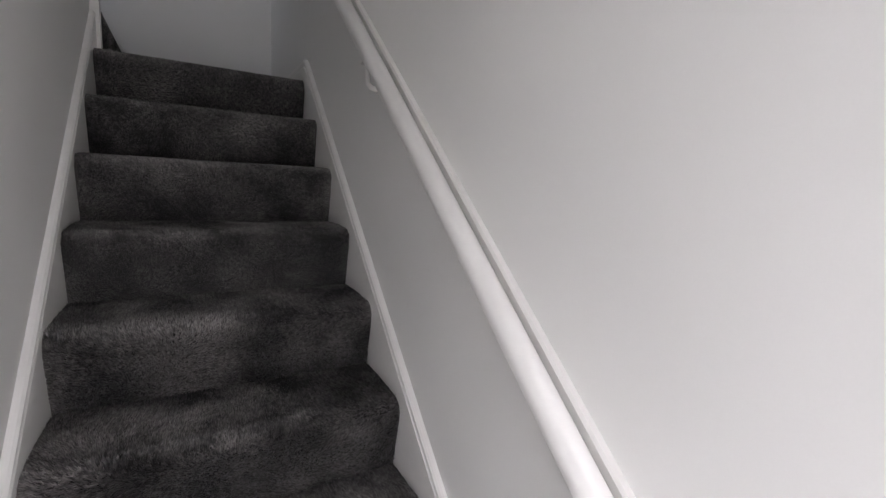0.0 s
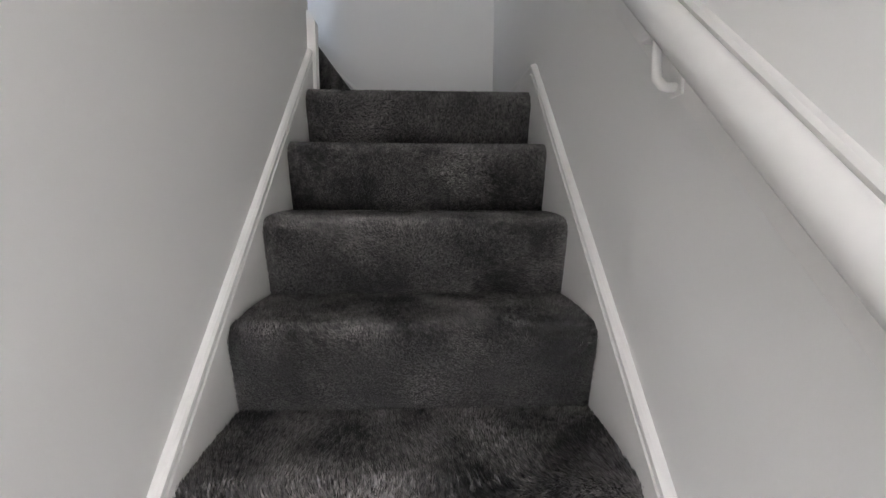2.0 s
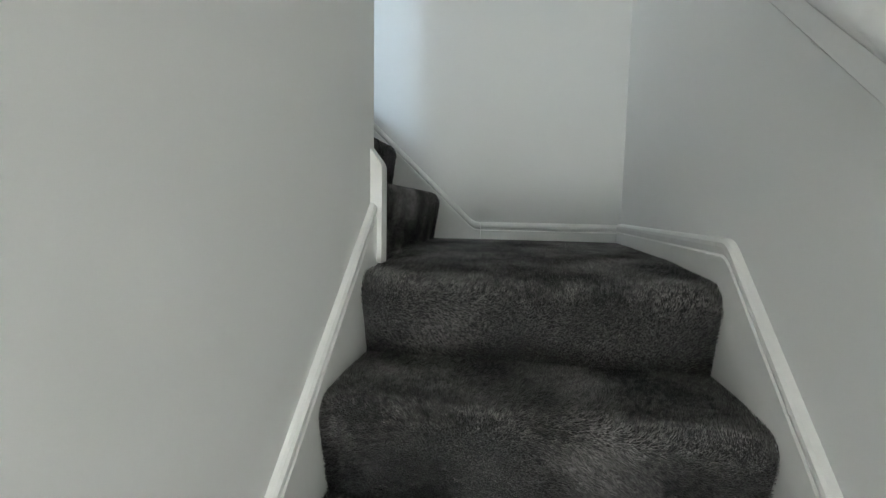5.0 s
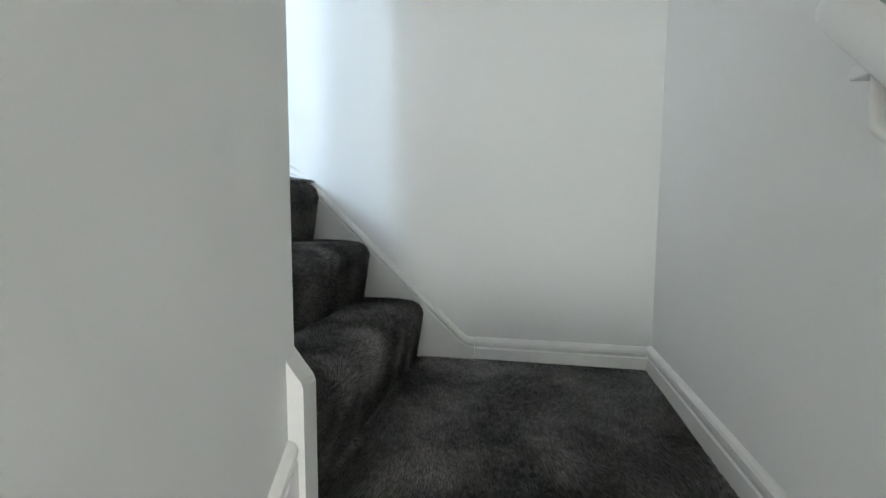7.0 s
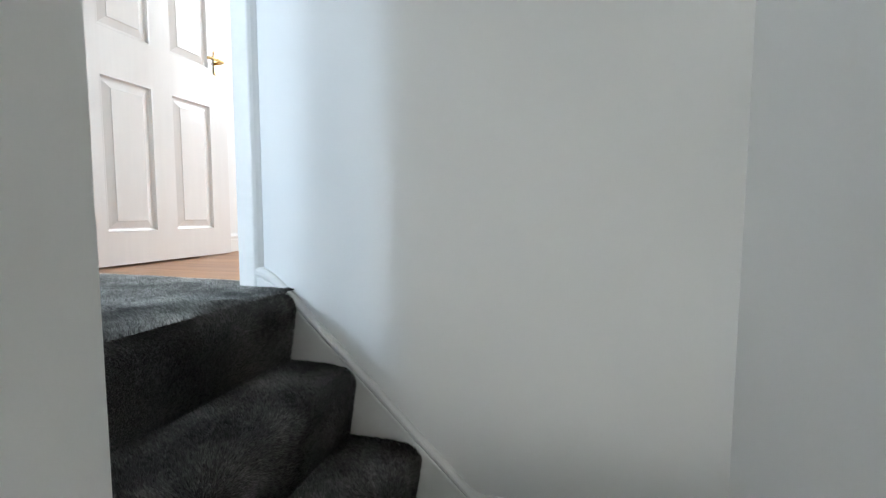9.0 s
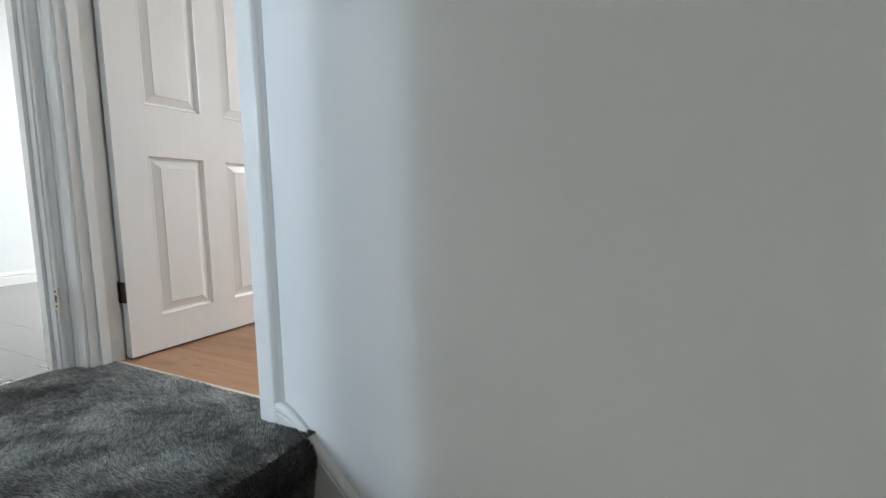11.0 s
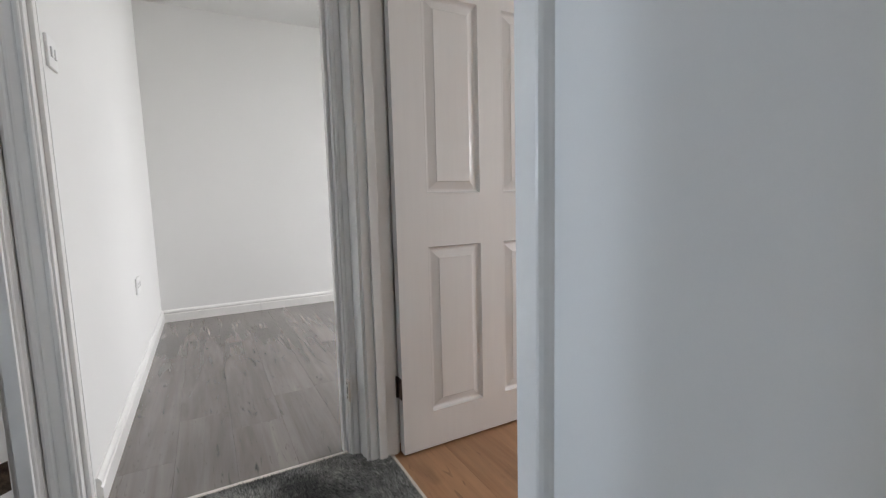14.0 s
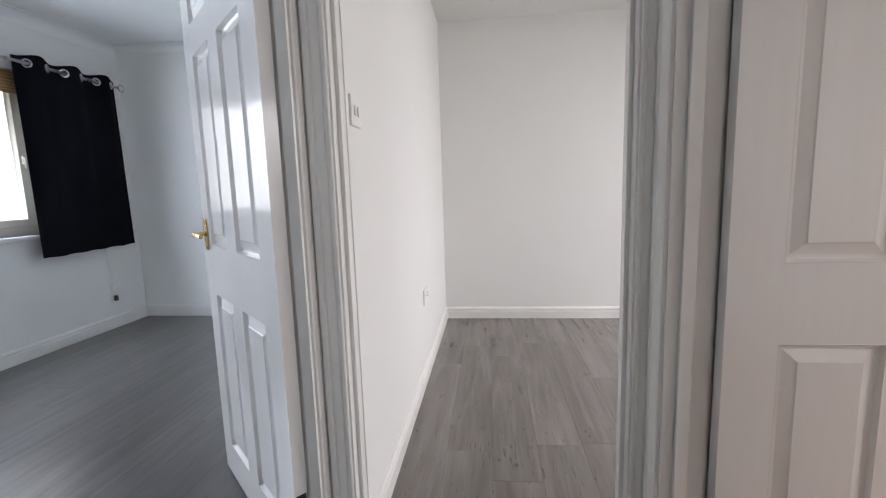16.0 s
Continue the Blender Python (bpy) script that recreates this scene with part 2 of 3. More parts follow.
structure("wall_stair_inner", boxes(((XL - 0.1, -2.55, GROUND), (XL, YN, CEILING))), WALL, "matt white painted wall beside the stairs")
# The gap between these walls is added so the hall fill lamp reaches the stairs.
structure("wall_hall_side", boxes(((XL - 0.1, -3.7, GROUND), (XL, -3.55, CEILING))), WALL, "unseen white wall beside the opening added for the hall fill lamp")
structure("wall_hall_over_opening", boxes(((XL - 0.1, -3.55, GROUND + 2.05), (XL, -2.55, CEILING))), WALL, "unseen white wall above the opening added for the hall fill lamp")
structure("wall_stair_outer", boxes(((XR, -3.7, GROUND), (XR + 0.1, R1Y, CEILING))), WALL, "matt white painted wall carrying the handrail")
structure("wall_near", boxes(((-0.46, NEAR0, GROUND), (XL - 0.1, YN, CEILING)), ((D3[1] + JAMB, NEAR0, GROUND), (-0.46, NEAR1, CEILING)), ((XE - 0.1, NEAR0, GROUND), (D3[0] - JAMB, NEAR1, CEILING)), ((D3[0] - JAMB, NEAR0, HEAD + JAMB), (D3[1] + JAMB, NEAR1, CEILING)), ((D3[0] - JAMB, NEAR0, GROUND), (D3[1] + JAMB, NEAR1, FLOOR - 0.02))), WALL, "white landing wall with the bedroom doorway")
structure("wall_far", boxes(((D1[1] + JAMB, YF, GROUND), (XR, YF + 0.1, CEILING)), ((XE, YF, GROUND), (D1[0] - JAMB, YF + 0.1, CEILING)), ((D1[0] - JAMB, YF, HEAD + JAMB), (D1[1] + JAMB, YF + 0.1, CEILING)), ((D1[0] - JAMB, YF, GROUND), (D1[1] + JAMB, YF + 0.1, FLOOR - 0.02))), WALL, "matt white painted wall facing the stairs")
structure("wall_end", boxes(((XE - 0.1, NEAR1, FLOOR - 0.02), (XE, D2[0] - JAMB, CEILING)), ((XE - 0.1, D2[1] + JAMB, FLOOR - 0.02), (XE, R2Y1, CEILING)), ((XE - 0.1, D2[0] - JAMB, HEAD + JAMB), (XE, D2[1] + JAMB, CEILING))), WALL, "white landing wall with the box room doorway")
structure("wall_partition", boxes(((R3X, NEAR0, FLOOR - 0.02), (XE - 0.1, R2Y0, CEILING))), WALL, "white wall between box room and bedroom")
structure("wall_back_box_room", boxes(((R2X - 0.1, R2Y0, FLOOR - 0.02), (R2X, R2Y1, CEILING))), WALL, "plain white back wall of the box room")
structure("wall_back_bedroom", boxes(((R3X - 0.1, R3Y, FLOOR - 0.02), (R3X, R2Y0, CEILING))), WALL, "plain white back wall of the bedroom")
W3 = (-3.30, -1.25, 1.43, 2.56)
structure("wall_bedroom_window", boxes(((R3X - 0.1, R3Y - 0.22, 0.3), (W3[0], R3Y, CEILING)), ((W3[1], R3Y - 0.22, 0.3), (XL - 0.1, R3Y, CEILING)), ((W3[0], R3Y - 0.22, 0.3), (W3[1], R3Y, W3[2])), ((W3[0], R3Y - 0.22, W3[3]), (W3[1], R3Y, CEILING))), WALL, "white bedroom wall with the window")
W2 = (-3.4, -2.1, 1.45, 2.6)
structure("wall_box_room_window", boxes(((R2X - 0.1, R2Y1, 0.3), (W2[0], R2Y1 + 0.2, CEILING)), ((W2[1], R2Y1, 0.3), (XE - 0.1, R2Y1 + 0.2, CEILING)), ((W2[0], R2Y1, 0.3), (W2[1], R2Y1 + 0.2, W2[2])), ((W2[0], R2Y1, W2[3]), (W2[1], R2Y1 + 0.2, CEILING))), WALL, "white box room wall with a window opening")
W1 = (-0.9, 0.1, 1.5, 2.6)
structure("wall_bathroom_window", boxes(((XE - 0.1, R1Y, 0.3), (W1[0], R1Y + 0.2, CEILING)), ((W1[1], R1Y, 0.3), (XR + 0.1, R1Y + 0.2, CEILING)), ((W1[0], R1Y, 0.3), (W1[1], R1Y + 0.2, W1[2])), ((W1[0], R1Y, W1[3]), (W1[1], R1Y + 0.2, CEILING))), WALL, "white bathroom wall with a window opening")
# Unseen closing wall; its opening is added to let the stair-foot fill lamp through.
structure("wall_hall", boxes(((XL - 0.1, -3.8, GROUND), (XL + 0.02, -3.7, CEILING)), ((XL + 0.71, -3.8, GROUND), (XR + 0.1, -3.7, CEILING)), ((XL + 0.02, -3.8, GROUND + 2.0), (XL + 0.71, -3.7, CEILING))), WALL, "unseen white hall wall with an opening added for the fill lamp")
structure("ceiling", boxes(((R3X - 0.1, -3.8, CEILING), (XR + 0.1, R2Y1 + 0.2, CEILING + 0.12))), CEIL, "white painted ceiling", "ceiling")
structure("floor_hall", boxes(((XL - 0.1, -3.8, GROUND - 0.1), (XR + 0.1, -1.9, GROUND))), CARPET, "charcoal carpeted hall floor", "floor")
structure("floor_box_room", boxes(((R2X, R2Y0, FLOOR - 0.1), (XE - 0.05, R2Y1, FLOOR - 0.012))), DARK, "grey oak laminate floor of the box room", "floor")
structure("floor_bedroom", boxes(((R3X, R3Y, FLOOR - 0.1), (XL - 0.1, 0.0, FLOOR - 0.012))), DARK, "dark grey laminate floor of the bedroom", "floor")
structure("floor_bathroom", boxes(((XE, YF + 0.07, FLOOR - 0.1), (XR, R1Y, FLOOR - 0.012))), DARK, "orange oak laminate floor behind the open door", "floor")
structure("ground", boxes(((-400, -400, -2.3), (400, 400, -2.2))), GRASS, "grass outside the windows", "ground")

# ---- carpeted steps ----


def nosed(depth, drop, radius=0.034, lip=0.033, sag=0.005):
    """Cross-section of a carpeted step: back along the tread, round the nosing, down the riser. (a: out from the riser, b: up from the tread)"""
    pts = [(-depth, 0.0), (-depth * 0.6, 0.001), (-depth * 0.3, 0.0), (lip - radius, -sag)]
    for k in range(1, 9):
        ang = math.pi / 2 - k * math.radians(98) / 8
        pts.append((lip - radius + radius * math.cos(ang), -sag - radius + radius * math.sin(ang)))
    a0, b0 = pts[-1]
    pts += [(a0 * (1 - k), b0 + (-drop - b0) * k) for k in (0.25, 0.5, 0.75)]
    pts += [(0.0, -drop - 0.004), (-0.03, -drop - 0.004), (-0.03, -0.03), (-depth, -0.03)]
    return pts


def step_mesh(profile, width, place):
    """place(s, a, b) puts the point; slices across the width, ends pinched a little where the carpet is tucked."""
    n = max(8, int(width / 0.03))
    fs = []
    for k in range(n + 1):
        s = width * k / n

        def put(a, b, s=s):
            edge = min(s, width - s)
            soft = 0.006 * max(0.0, 1 - edge / 0.03) ** 2
            wob = 0.0025 * noise.noise(Vector((s * 9, a * 14, b * 14)))
            return place(s, a - (soft if a > -0.03 else 0) + wob, b - soft + wob)
        fs.append(put)
    return extrude(profile, fs)


def pile(parent, profile, width, origin, ea, es, mat, per_m2, seed, tall=0.0085, thick=0.0018):
    """Carpet tufts standing on the visible run of a step's section: thin leaning blades, brushed in patches."""
    rng = np.random.default_rng(seed)
    pts = np.array(profile)
    seg = np.diff(pts, axis=0)
    length = np.hypot(seg[:, 0], seg[:, 1])
    n = int(per_m2 * width * length.sum())
    which = rng.choice(len(seg), n, p=length / length.sum())
    ab = pts[which] + seg[which] * rng.random((n, 1))
    nrm = np.stack([-seg[which, 1], seg[which, 0]], 1) / length[which, None]
    nrm *= np.where((nrm[:, :1] + nrm[:, 1:]) < 0, -1, 1)
    s = rng.random(n) * width
    ea, es, ez, o = (np.array(v, float) for v in (ea, es, (0, 0, 1), origin))
    base = o + ab[:, :1] * ea + s[:, None] * es + ab[:, 1:] * ez
    up = nrm[:, :1] * ea + nrm[:, 1:] * ez
    along = np.cross(up, es)
    q = base * 4.6
    brush = np.sin(q[:, 0] * 1.7 + 2.1 * np.sin(q[:, 1] * 1.3 + seed) + q[:, 2] * 1.1) + np.sin(q[:, 1] * 2.3 - q[:, 2] * 1.9 + 1.7 * np.sin(q[:, 0] * 0.9))
    r = base * 15.0
    swirl = np.sin(r[:, 0] * 1.3 + 1.9 * np.sin(r[:, 1] * 0.8 + r[:, 2])) + np.sin(r[:, 2] * 1.4 + r[:, 1] * 1.1 + 1.6 * np.sin(r[:, 0] * 0.7 + seed))
    brush = brush + 0.6 * np.tanh(1.5 * swirl)
    turn = brush[:, None] * 0.75 + rng.normal(0, 0.35, (n, 1))
    lean = np.cos(turn) * along + np.sin(turn) * es
    tip = base + up * tall * rng.uniform(0.45, 0.9, (n, 1)) + lean * tall * rng.uniform(0.7, 1.5, (n, 1))
    ang = rng.random((n, 1)) * math.pi
    side = (np.cos(ang) * es + np.sin(ang) * along) * thick * rng.uniform(0.6, 1.2, (n, 1))
    co = np.stack([base - side - up * 0.002, base + side - up * 0.002, tip], 1).reshape(-1, 3)
    me = bpy.data.meshes.new("pile")
    me.from_pydata(co.tolist(), [], np.arange(3 * n).reshape(-1, 3).tolist())
    me.materials.append(mat)
    ob = new("carpet_pile", me)
    ob.parent = parent
    return tagged(ob, "dense carpet tufts", kind="stuff")


stairs = thing("staircase", (0, 0, GROUND), "straight staircase fitted with charcoal pile carpet between white strings", "staircase")
stairs.matrix_world = Matrix.Identity(4)
INNER, OUTER = 0.0, 0.703
for i in range(1, 10):
    y0, z0 = -0.035 - GOING * i, -RISE * i - 0.008
    prof = nosed(GOING + 0.02, RISE)
    bm = step_mesh(prof, OUTER - INNER, lambda s, a, b: (INNER + s, y0 - a, z0 + b))
    step = part("step", bm, CARPET, stairs, smooth=True)
    pile(step, prof[:-3], OUTER - INNER, (INNER, y0, z0), (0, -1, 0), (1, 0, 0), TUFT, 380000 if i < 4 else 260000 if i < 8 else 60000, i, tall=0.007 if i < 4 else 0.012, thick=0.0010 if i < 4 else 0.0027)
bm = step_mesh(nosed(YF + 0.03, RISE, 0.045, 0.033, 0.012), OUTER - INNER, lambda s, a, b: (INNER + s, -0.035 - a, b - 0.006))
add_box(bm, (-0.06, YN + 0.012, -0.018), (0.004, YF - 0.004, -0.0062))
turn_ob = part("quarter_landing", bm, CARPET, stairs, "charcoal carpeted turn of the stairs", smooth=True)
pile(turn_ob, [(-0.008, 0), (0.026, 0)], YF - YN - 0.05, (0, YN + 0.02, -0.006), (-1, 0, 0), (0, 1, 0), TUFT, 230000, 21, thick=0.0013)
pile(turn_ob, nosed(YF + 0.03, RISE, 0.045, 0.033, 0.012)[:-3], OUTER - INNER, (INNER, -0.035, -0.006), (0, -1, 0), (1, 0, 0), TUFT, 230000, 20, thick=0.0013)
for j in range(2):
    x0, z0 = UP_X0 - UP_GO * j, RISE * (j + 1) - 0.006
    bm = step_mesh(nosed(UP_GO + 0.03, RISE, radius=0.040, lip=0.022), YF - YN - 0.03, lambda s, a, b: (x0 + a, YN + 0.016 + s, z0 + b))
    step = part("step", bm, CARPET, stairs, smooth=True)
    pile(step, nosed(UP_GO + 0.01, RISE, radius=0.040, lip=0.022)[:-3], YF - YN - 0.03, (x0, YN + 0.016, z0), (1, 0, 0), (0, 1, 0), TUFT, 250000, 30 + j, thick=0.0014)
x0 = UP_X0 - UP_GO * 2
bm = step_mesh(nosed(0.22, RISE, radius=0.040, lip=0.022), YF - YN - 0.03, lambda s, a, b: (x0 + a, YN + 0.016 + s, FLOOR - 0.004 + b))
step = part("step", bm, CARPET, stairs, "charcoal carpeted top nosing of the landing", smooth=True)
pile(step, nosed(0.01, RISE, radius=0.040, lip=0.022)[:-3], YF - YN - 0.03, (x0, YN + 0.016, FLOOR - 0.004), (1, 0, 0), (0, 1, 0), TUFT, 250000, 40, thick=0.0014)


def moulded_top(h, t=0.016):
    """Cross-section of a skirting or string: a out from the wall, b up."""
    return [(0, 0), (t, 0), (t, h - 0.034), (t - 0.004, h - 0.030), (t - 0.003, h - 0.024), (t - 0.001, h - 0.020), (t - 0.002, h - 0.012), (t - 0.006, h - 0.005), (t - 0.010, h), (0, h)]


def string_board(name, x_wall, out, stops, top, level):
    """A sloping board along a stair wall, its upper edge parallel to the nosings, running level where it meets the landing."""
    slope = RISE / GOING
    prof = [(0, -0.30), (0.016, -0.30), (0.016, -0.030), (0.013, -0.026), (0.015, -0.020), (0.017, -0.012), (0.016, -0.004), (0.011, 0.001), (0.006, 0.003), (0, 0.004)]

    def crest(y):
        a, b = slope * y + top, level
        h = max(0.0, 0.02 - abs(a - b)) / 0.02
        return min(a, b) - h * h * 0.005
    ends = [lambda a, b, y=y: (x_wall + out * a, y, crest(y) + b) for y in stops]
    return part(name, extrude(prof, ends), GLOSS, stairs, "white painted string board")


string_board("string_board", XL, 1, (-2.3, -1.2, 0.040), 0.092, 9.0)
string_board("string_board", XR, -1, (-2.3, -1.2, -0.1, -0.08, -0.07, -0.06, -0.05, -0.04, -0.02, 0.2, YF), 0.122, 0.068)
# upper string on the far wall, level at its top end
cap = [(0.175, 0.066), (0.150, 0.070), (0.130, 0.083)] + [(0.130 - 0.535 * k / 6, 0.083 + 0.508 * k / 6) for k in range(1, 7)]
cap += [(-0.425, 0.607), (-0.445, 0.620), (-0.465, 0.629), (-0.485, 0.634)]
edge = [(0, 0), (0.009, -0.001), (0.014, -0.005), (0.017, -0.012), (0.017, -0.020), (0.0135, -0.026), (0.012, -0.029), (0.0145, -0.033), (0.0145, -0.42), (0, -0.42)]
bm = extrude(edge, [lambda a, b, x=x, z=z: (x, YF - a, z + b) for x, z in cap])
part("string_board", bm, GLOSS, stairs, "white painted upper string board")
# short post board where the stair wall ends
bm = extrude([(XL - 0.02, -0.01), (0.012, -0.01), (0.012, 0.212), (0.008, 0.222), (XL - 0.02, 0.278)], [lambda a, b, y=y: (a, y, b) for y in (0.036, YN + 0.016)])
part("end_board", bm, GLOSS, stairs, "white painted board at the wall end")
structure("floor_under_turn", boxes(((-0.6, -0.03, -0.15), (XR, YF, -0.02))), DARK, "boarding under the carpeted turn", "floor")


def skirting(name, p, q, out, h, parent=None, z=FLOOR):
    """A moulded skirting board along a wall from p to q (x, y); out is the wall's outward normal."""
    f = [lambda a, b, e=e: (e[0] + out[0] * a, e[1] + out[1] * a, z + b) for e in (p, q)]
    return tagged(link_mesh(name, extrude(moulded_top(h), f), GLOSS), "white gloss moulded skirting board", "skirting", kind="structure")


skirting("baseboard", (0.1765, YF), (XR - 0.016, YF), (0, -1), 0.068, z=0.0)
skirting("baseboard", (R2X, R2Y0), (R2X, 0.781), (1, 0), 0.095)
skirting("baseboard", (R2X, 0.7835), (R2X, R2Y1), (1, 0), 0.094)
skirting("baseboard", (R2X + 0.016, R2Y0), (XE - 0.118, R2Y0), (0, 1), 0.095)
skirting("baseboard", (R3X, R3Y), (R3X, NEAR0), (1, 0), 0.105)
skirting("baseboard", (R3X + 0.016, R3Y), (XL - 0.12, R3Y), (0, 1), 0.105)
skirting("baseboard", (XE, YF + 0.1), (XE, R1Y), (1, 0), 0.10)
skirting("baseboard", (XE + 0.016, R1Y), (XR, R1Y), (0, -1), 0.10)


def coving(p, q, out, r=0.07):
    """A plain concave plaster cove between wall and ceiling from p to q (x, y)."""
    arc = [(r - r * math.cos(math.radians(9 * k)), -r + r * math.sin(math.radians(9 * k))) for k in range(11)]
    prof = [(0, -r - 0.006), (0.004, -r - 0.006)] + [(a + 0.004, b - 0.004) for a, b in arc] + [(r + 0.01, -0.004), (r + 0.01, 0), (0, 0)]
    f = [lambda a, b, e=e: (e[0] + out[0] * a, e[1] + out[1] * a, CEILING + b) for e in (p, q)]
    return tagged(link_mesh("coving", extrude(prof, f), CEIL, smooth=False), "white plaster coving under the ceiling", "coving", kind="structure")


coving((R3X, R3Y), (R3X, NEAR0), (1, 0))
coving((R3X, R3Y), (XL - 0.1, R3Y), (0, 1))
coving((XE - 0.1, NEAR0), (R3X, NEAR0), (0, -1))

# landing carpet
bm = bmesh.new()
nx, ny = 60, 44
X0, X1, Y0, Y1 = XE - 0.03, UP_X0 - UP_GO * 2 - 0.03, NEAR0 + 0.03, YF + 0.075
grid = [[bm.verts.new((X0 + (X1 - X0) * i / nx, Y0 + (Y1 - Y0) * j / ny, FLOOR + 0.002 + 0.002 * noise.noise(Vector((i * 0.6, j * 0.6, 0))))) for j in range(ny + 1)] for i in range(nx + 1)]
for i in range(nx):
    for j in range(ny):
        bm.faces.new((grid[i][j], grid[i + 1][j], grid[i + 1][j + 1], grid[i][j + 1]))
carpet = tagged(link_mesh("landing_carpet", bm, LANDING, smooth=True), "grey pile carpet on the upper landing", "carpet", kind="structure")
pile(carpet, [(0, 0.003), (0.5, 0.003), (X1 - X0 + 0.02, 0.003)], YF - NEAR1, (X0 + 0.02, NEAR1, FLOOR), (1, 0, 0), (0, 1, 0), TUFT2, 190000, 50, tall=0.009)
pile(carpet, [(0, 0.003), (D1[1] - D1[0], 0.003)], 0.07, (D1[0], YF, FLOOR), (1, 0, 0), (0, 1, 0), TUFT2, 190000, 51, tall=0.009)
structure("floor_landing", boxes(((XE - 0.1, NEAR0, FLOOR - 0.1), (UP_X0 - UP_GO * 2 - 0.03, YF + 0.09, FLOOR - 0.004))), DARK, "boarding under the landing carpet", "floor")

# ---- doors and frames ----
ARCH = [(0, 0), (0, 0.009), (0.003, 0.011), (0.012, 0.0112), (0.0145, 0.009), (0.0175, 0.009), (0.024, 0.0115), (0.032, 0.0145), (0.038, 0.0150), (0.041, 0.0130), (0.044, 0.0130), (0.048, 0.0155), (0.056, 0.0165), (0.062, 0.0145), (0.064, 0.010), (0.064, 0)]
PLAIN = [(0, 0), (0, 0.013), (0.003, 0.016), (0.045, 0.017), (0.049, 0.0155), (0.0545, 0.011), (0.059, 0.0055), (0.0625, 0.002), (0.064, 0)]


def frame_of(name, label, along, a0, a1, wall0, wall1, room_side, left_w=1.0, right_w=1.0, right_edge=ARCH):
    """Lining, stops and architraves of a doorway. along: 'x' or 'y'; a0, a1: clear opening; wall0, wall1: faces of the wall.
    room_side: the face (wall0 or wall1) that the door closes against."""
    def put(a, w, z):
        return (a, w, z) if along == "x" else (w, a, z)
    root = thing(name, put((a0 + a1) / 2, (wall0 + wall1) / 2, FLOOR), label, "door frame", kind="structure")
    root.matrix_world = Matrix.Identity(4)

    def block(nm, lo, hi):
        p, q = put(*lo), put(*hi)
        part(nm, boxes((tuple(map(min, p, q)), tuple(map(max, p, q))), bevel=0.0015), GLOSS, root)
    T = 0.028
    block("lining", (a0 - T, wall0 - 0.001, FLOOR - 0.003), (a0, wall1 + 0.001, HEAD))
    block("lining", (a1, wall0 - 0.001, FLOOR - 0.003), (a1 + T, wall1 + 0.001, HEAD))
    block("lining", (a0 - T, wall0 - 0.001, HEAD), (a1 + T, wall1 + 0.001, HEAD + T))
    s = 1 if room_side == wall1 else -1
    w_a, w_b = room_side - s * 0.042, room_side - s * 0.072
    block("door_stop", (a0, w_a, FLOOR), (a0 + 0.012, w_b, HEAD))
    block("door_stop", (a1 - 0.012, w_a, FLOOR), (a1, w_b, HEAD))
    block("door_stop", (a0, w_a, HEAD - 0.012), (a1, w_b, HEAD))
    for face, n in ((wall0, -1), (wall1, 1)):
        for edge, d, k in ((a0, -1, left_w), (a1, 1, right_w)):
            f = [lambda u, v, z=z: put(edge - d * 0.0 + d * (0.006 + u * k), face + n * v, z) for z in (FLOOR - 0.004, HEAD + 0.06)]
            part("architrave", extrude(right_edge if d > 0 else ARCH, f), GLOSS, root)
        f = [lambda u, v, a=a: put(a, face + n * v, HEAD + 0.006 + u) for a in (a0 - 0.06 * left_w, a1 + 0.06 * right_w)]
        part("architrave", extrude(ARCH, f), GLOSS, root)
    return root


frame_of("door_frame_bathroom", "white gloss door frame with moulded architraves", "x", D1[0], D1[1], YF, YF + 0.1, YF + 0.1, right_w=1.15, right_edge=PLAIN)
box_frame = frame_of("door_frame_box_room", "white gloss door frame in the landing corner", "y", D2[0], D2[1], XE - 0.1, XE, XE - 0.1, 0.95, 0.7)
spare = part("strike_plate", boxes(((-1.440, D2[1] - 0.003, 0.785), (-1.412, D2[1] + 0.004, 0.858)), bevel=0.0008), STRIP, box_frame, "paint-flecked brass plate left on the jamb")
for z in (0.797, 0.846):
    part("screw", tube([(-1.426, D2[1] - 0.0044, z), (-1.426, D2[1] - 0.002, z)], 0.0042), BRONZE, spare)
part("slot", boxes(((-1.431, D2[1] - 0.0037, 0.810), (-1.420, D2[1] - 0.0025, 0.834)), bevel=0.0004), BRONZE, spare)
frame_of("door_frame_bedroom", "white gloss door frame beside the box room", "x", D3[0], D3[1], NEAR0, NEAR1, NEAR0, 0.58, 1.0)

LEAF_W, LEAF_H, LEAF_T = 0.758, 1.978, 0.035
PX = ((0.113, 0.333), (0.430, 0.650))
PZ = ((0.130, 0.728), (0.905, 1.555), (1.650, 1.865))


def panel_mesh(w, h):
    """A moulded door panel that fills a hole w by h: sunk bead, bevel and raised field, seen from -y; rim at y = 0."""
    bm = bmesh.new()
    loops = []
    for inset, sink in ((0, 0), (0.003, -0.0005), (0.008, 0.0115), (0.012, 0.0140), (0.017, 0.0138), (0.042, 0.0040), (0.0445, 0.0015)):
        loops.append([bm.verts.new(p) for p in ((inset, sink, inset), (w - inset, sink, inset), (w - inset, sink, h - inset), (inset, sink, h - inset))])
    for l0, l1 in zip(loops, loops[1:]):
        for k in range(4):
            bm.faces.new((l0[k], l0[(k + 1) % 4], l1[(k + 1) % 4], l1[k]))
    bm.faces.new(loops[-1])
    return bm


